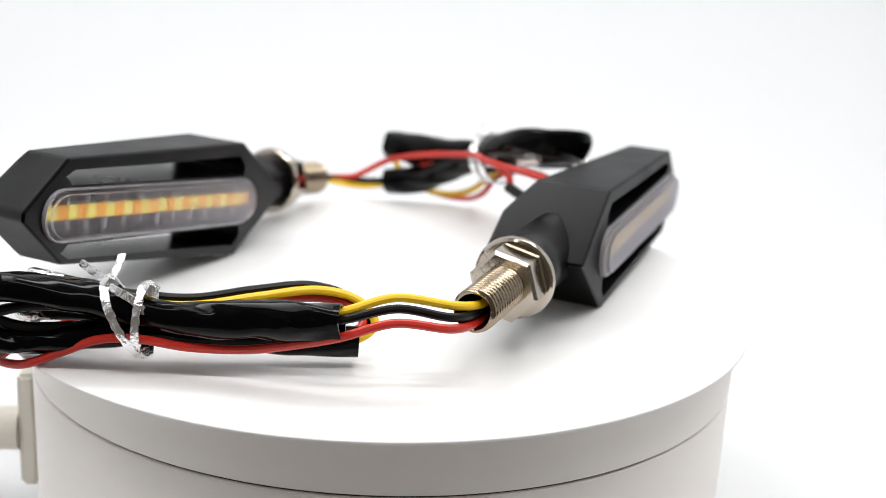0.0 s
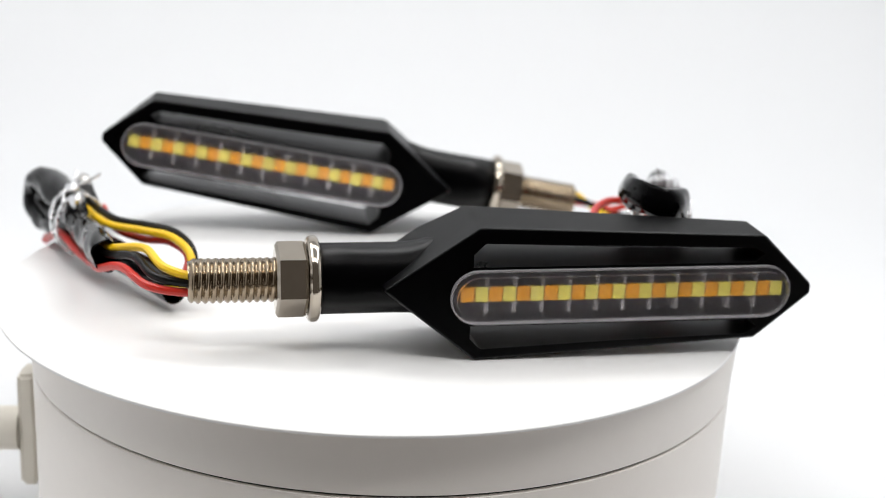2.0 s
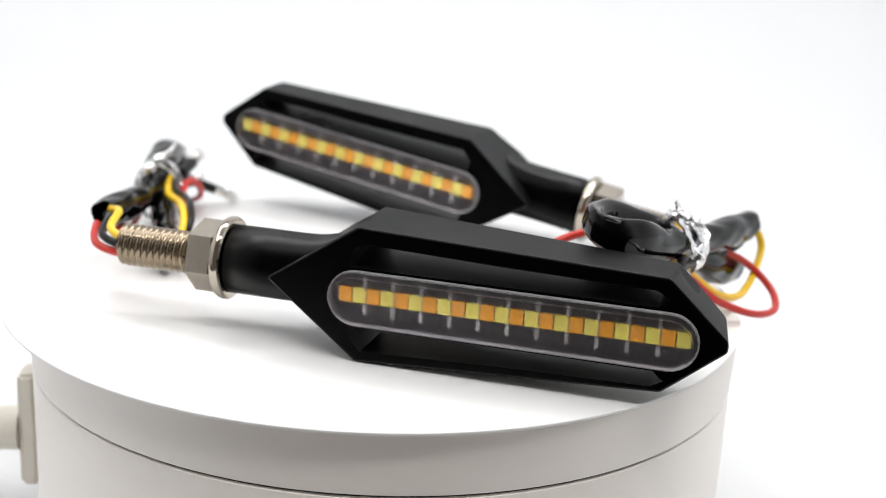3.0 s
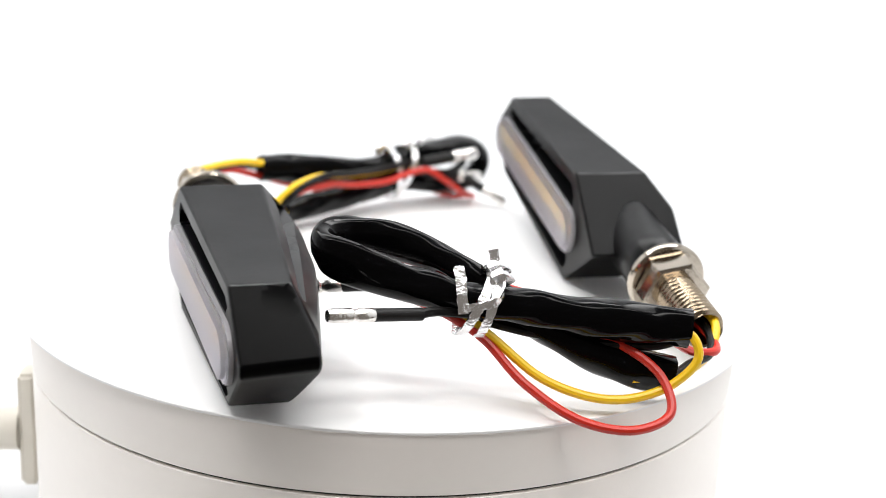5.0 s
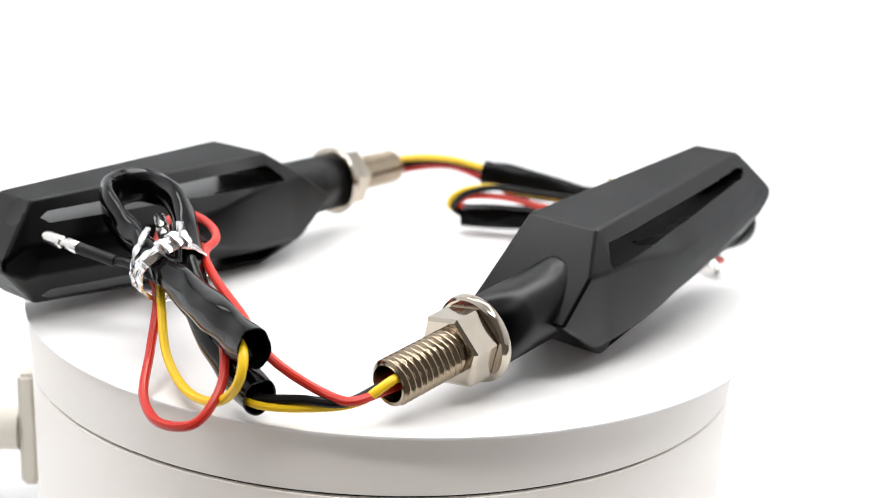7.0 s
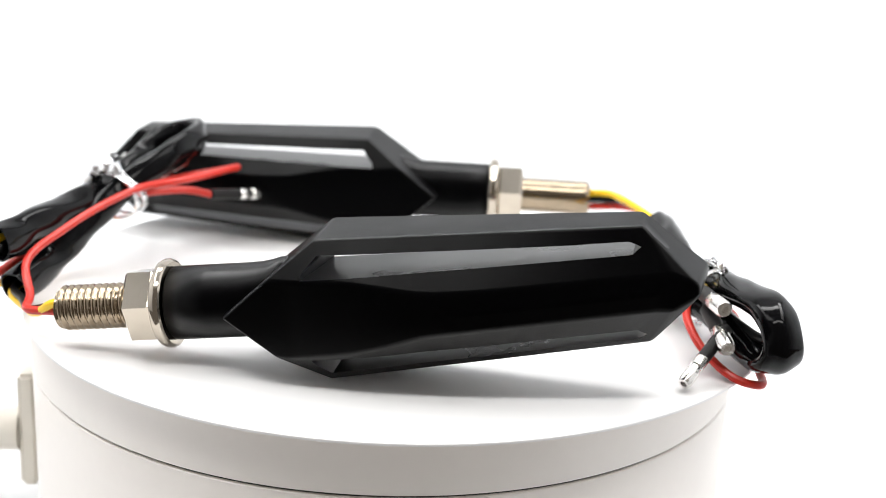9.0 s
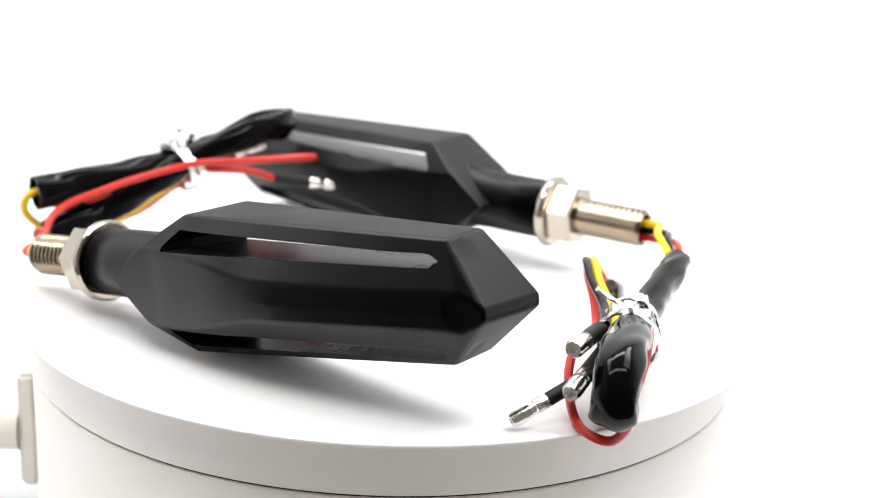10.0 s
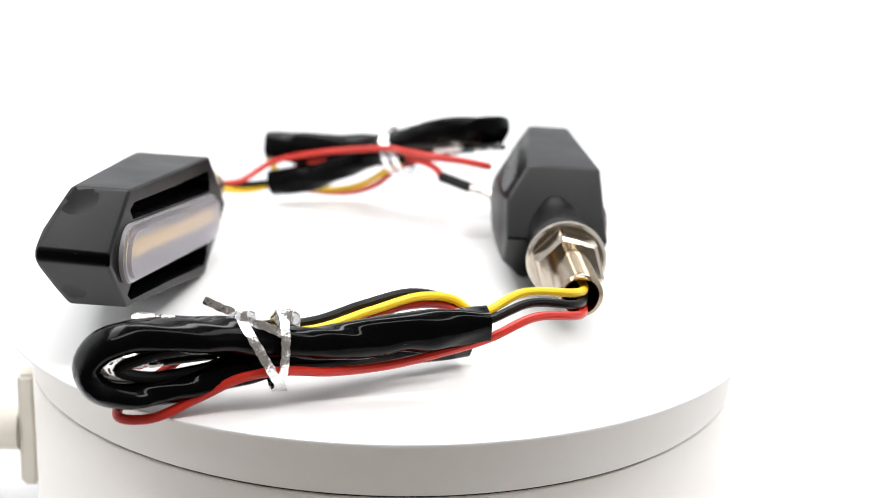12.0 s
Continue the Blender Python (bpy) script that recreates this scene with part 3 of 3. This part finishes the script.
    twist_tie(ob, base, [
        ("turn", 0.9, along, hoop((-51.0, -60.5, 11.0), along, 8.0, 6.5, -3.4, -2.0)),
        ("turn", 0.85, along, hoop((-51.0, -60.5, 11.0), along, 7.7, 6.2, 1.4, 1.4)),
        ("strand", 0.8, (0, 0.3, 1), [(-57.4, -60.4, 18.4), (-55, -62.8, 18.0), (-51, -64.4, 16.4), (-48.4, -64.8, 14.0)]),
        ("loose_end", 0.8, (0.5, 0, 1), [(-55.6, -60.8, 18.2), (-58.0, -59.2, 19.2), (-60.6, -57.6, 20.2), (-63.0, -56.3, 21.4)]),
        ("loose_end", 0.75, (1, 0, 0.2), [(-56.4, -60.2, 18.4), (-55.8, -57.4, 20.0), (-55.4, -54.6, 21.4), (-55.2, -53.0, 22.4)])],
        [(-56.6, -60.6, 18.4), (-48.2, -62.4, 17.8)])
    return ob


def far_light():
    base = (-55.0, 0.0, deck(-55, 0))
    ob = indicator(base, (-29.97, 40.66, 12.48), -119.73, 8.71, 0.31, True,
                   "black faceted indicator light propped on its edge, tip raised, looped harness", False, 1.2, -13.8, -0.33, -38.2)

    def w(name, pts, mat, r=0.95):
        part(name, wire(shifted(pts, base), r), mat, ob)
    w("red_wire", [(-31, 66.5, 8), (-22.4, 83.0, 7.2), (-18, 87.6, 6.6), (-11.8, 86.6, 7.4), (-2, 86.5, 12.6), (8, 77, 17), (18, 66.5, 20), (24.4, 57, 22), (25.2, 49.5, 22.8), (29.5, 41.5, 23.0), (36.4, 34.0, 22.8),
                   (42, 30, 22), (44, 34, 20.8), (41, 45, 20), (36, 58, 18), (31, 66.4, 13.5), (28, 76, 6.2), (23.6, 88, 1.2), (16.2, 95.6, 0.2), (8.4, 97.4, 2.4), (5.8, 92.5, 7.6), (8.4, 84.6, 12.2), (15, 75.4, 14.6), (23, 68.4, 16.6), (30.5, 63.5, 19)], RED)
    w("black_wire", [(-31, 66, 9.6), (-22.5, 82, 8.2), (-17, 87.0, 6.0), (-9, 88.0, 5.8), (0, 89.5, 5.6), (6, 86, 6)], BLACK_PVC)
    w("yellow_wire", [(-31.6, 65.6, 10.4), (-24.8, 81.8, 9.8), (-19.2, 85.6, 6.0), (-9.1, 87.8, 4.1), (0, 90, 4.6), (7, 86, 5.6)], YELLOW)
    w("yellow_wire", [(33, 61, 18.5), (29, 68.5, 13.0), (24, 77, 6.6), (17, 84.6, 3.4), (10.5, 89.6, 3.4), (4, 94.2, 6.6), (0.2, 96.6, 12.0), (0.4, 94.6, 16.0), (4, 89.6, 17.2), (9, 84.6, 17.8)], YELLOW)
    w("black_wire", [(33, 61, 17.5), (27, 67.0, 15.4), (19, 74.2, 13.4), (11, 81.6, 12.6), (3.4, 89.2, 13.0), (0.6, 92.0, 15.0), (6, 87, 16.8)], BLACK_PVC)
    main = [(-1.0, 92.8, 16.6, 4.2, 3.3), (6, 86.6, 17.2, 4.2, 3.3), (14, 79.4, 18.2, 4.1, 3.3), (22, 72.0, 19.6, 3.6, 3.2), (29.5, 66.4, 20.6, 3.3, 3.1), (37, 60.4, 22.2, 3.7, 2.8), (45, 53.8, 24.8, 4.1, 2.5), (51, 47.8, 27.4, 4.3, 2.2),
            (53.0, 43.0, 29.2, 4.0, 2.1), (50.4, 39.8, 30.0, 4.0, 2.1), (44.8, 39.6, 30.2, 3.9, 2.1), (38.4, 43.2, 29.6, 3.7, 2.3), (33.0, 49.4, 27.6, 3.5, 2.6), (28.6, 56.8, 24.4, 3.4, 2.8), (24.6, 64.0, 20.0, 3.4, 3.0), (18.5, 72.0, 14.6, 3.5, 3.1), (10, 80.6, 9.0, 3.9, 3.4), (-0.6, 89.8, 5.6, 4.3, 3.5)]
    part("vinyl_sleeve", sleeve(shifted(main, base), (0.12, 0.1, 1), 28, 0.4, 0.21), VINYL, ob, "shiny black vinyl sleeve folded into a raised loop")
    bullet((62.0, 56.6, 21.2), (52.5, 59.0, 20.2), ob, base, [(40, 62.2, 19.4), (31, 66, 18)], 0.72)
    bullet((43.4, 22.0, 14.0), (37.8, 30.6, 15.7), ob, base, [(33, 45, 18.6), (30, 58, 19)], 0.8, RED)
    bullet((41.0, 44.0, 24.6), (36.0, 51.5, 22.4), ob, base, [(31, 59.5, 20), (29, 63, 19)], 0.72)
    along = (-0.76, 0.64, -0.1)
    mid = (29.1, 63.6, 19.4)
    twist_tie(ob, base, [
        ("turn", 0.9, along, hoop(mid, along, 6.6, 7.8, 2.6, -1.4)),
        ("turn", 0.9, along, hoop(mid, along, 6.4, 7.6, 1.4, 1.4)),
        ("strand", 0.8, (0, 0, 1), [(36.2, 66.6, 20.6), (34.0, 69.6, 21.6), (31.2, 71.0, 22.8), (28.6, 69.4, 25.0), (27.0, 66.4, 26.6)]),
        ("loose_end", 1.05, along, [(36.2, 66.4, 19.4), (36.2, 65.8, 22.2), (35.4, 64.4, 25.0), (34.6, 62.6, 27.8)]),
        ("loose_end", 0.95, along, [(27.0, 65.6, 26.0), (26.8, 64.8, 28.0), (26.8, 64.0, 30.4)])],
        [(27.2, 65.8, 26.6), (28.4, 68.2, 25.6), (26.4, 63.4, 26.4)])
    return ob


def hoop(centre, axis, tall, wide, lean, push):
    """Points of one turn round a bundle that runs along axis."""
    c, ax = Vector(centre), Vector(axis).normalized()
    side = Vector((0, 0, 1)).cross(ax).normalized()
    up = ax.cross(side)
    return [tuple(c + side * (wide * math.cos(a)) + up * (tall * math.sin(a)) + ax * (push + lean * math.sin(a)))
            for a in np.linspace(0, 2 * math.pi, 25)]


def twist_tie(parent, base, strips, knots):
    """Foil twist tie: flat strips laid round the bundle, loose ends and crumpled crossings."""
    tie = new("twist_tie")
    tie.parent = parent
    tagged(tie, "shiny silver foil twist tie")
    b = Vector(base)
    for name, half, ref, pts in strips:
        part(name, ribbon(shifted(pts, base), half, 0.24, ref), FOIL, tie)
    for k in knots:
        c = Vector(k) - b
        pts = [tuple(c + Vector(o)) for o in ((-2.0, 0.9, -0.8), (0.2, 0.3, 0.9), (1.8, -0.6, -0.2), (0.3, -1.0, 0.6), (-1.2, -0.2, 0.2), (0.6, 1.2, 0.5))]
        part("crossing", ribbon(pts, 1.15, 0.4, (0.3, 0.4, 1)), FOIL, tie)


NEAR = near_light()
FAR = far_light()


# ---- what turns ----
def motions():
    times = [i * 0.25 for i in range(49)]
    for ob in (NEAR, FAR):
        rest = ob.matrix_basis.copy()
        walk(ob, [(t, pose(0, 0, 0, 0, 0, -turn_at(t)) @ rest) for t in times])
    walk(PLATTER, [(t, pose(0, 0, 0, 0, 0, -turn_at(t))) for t in times])


motions()
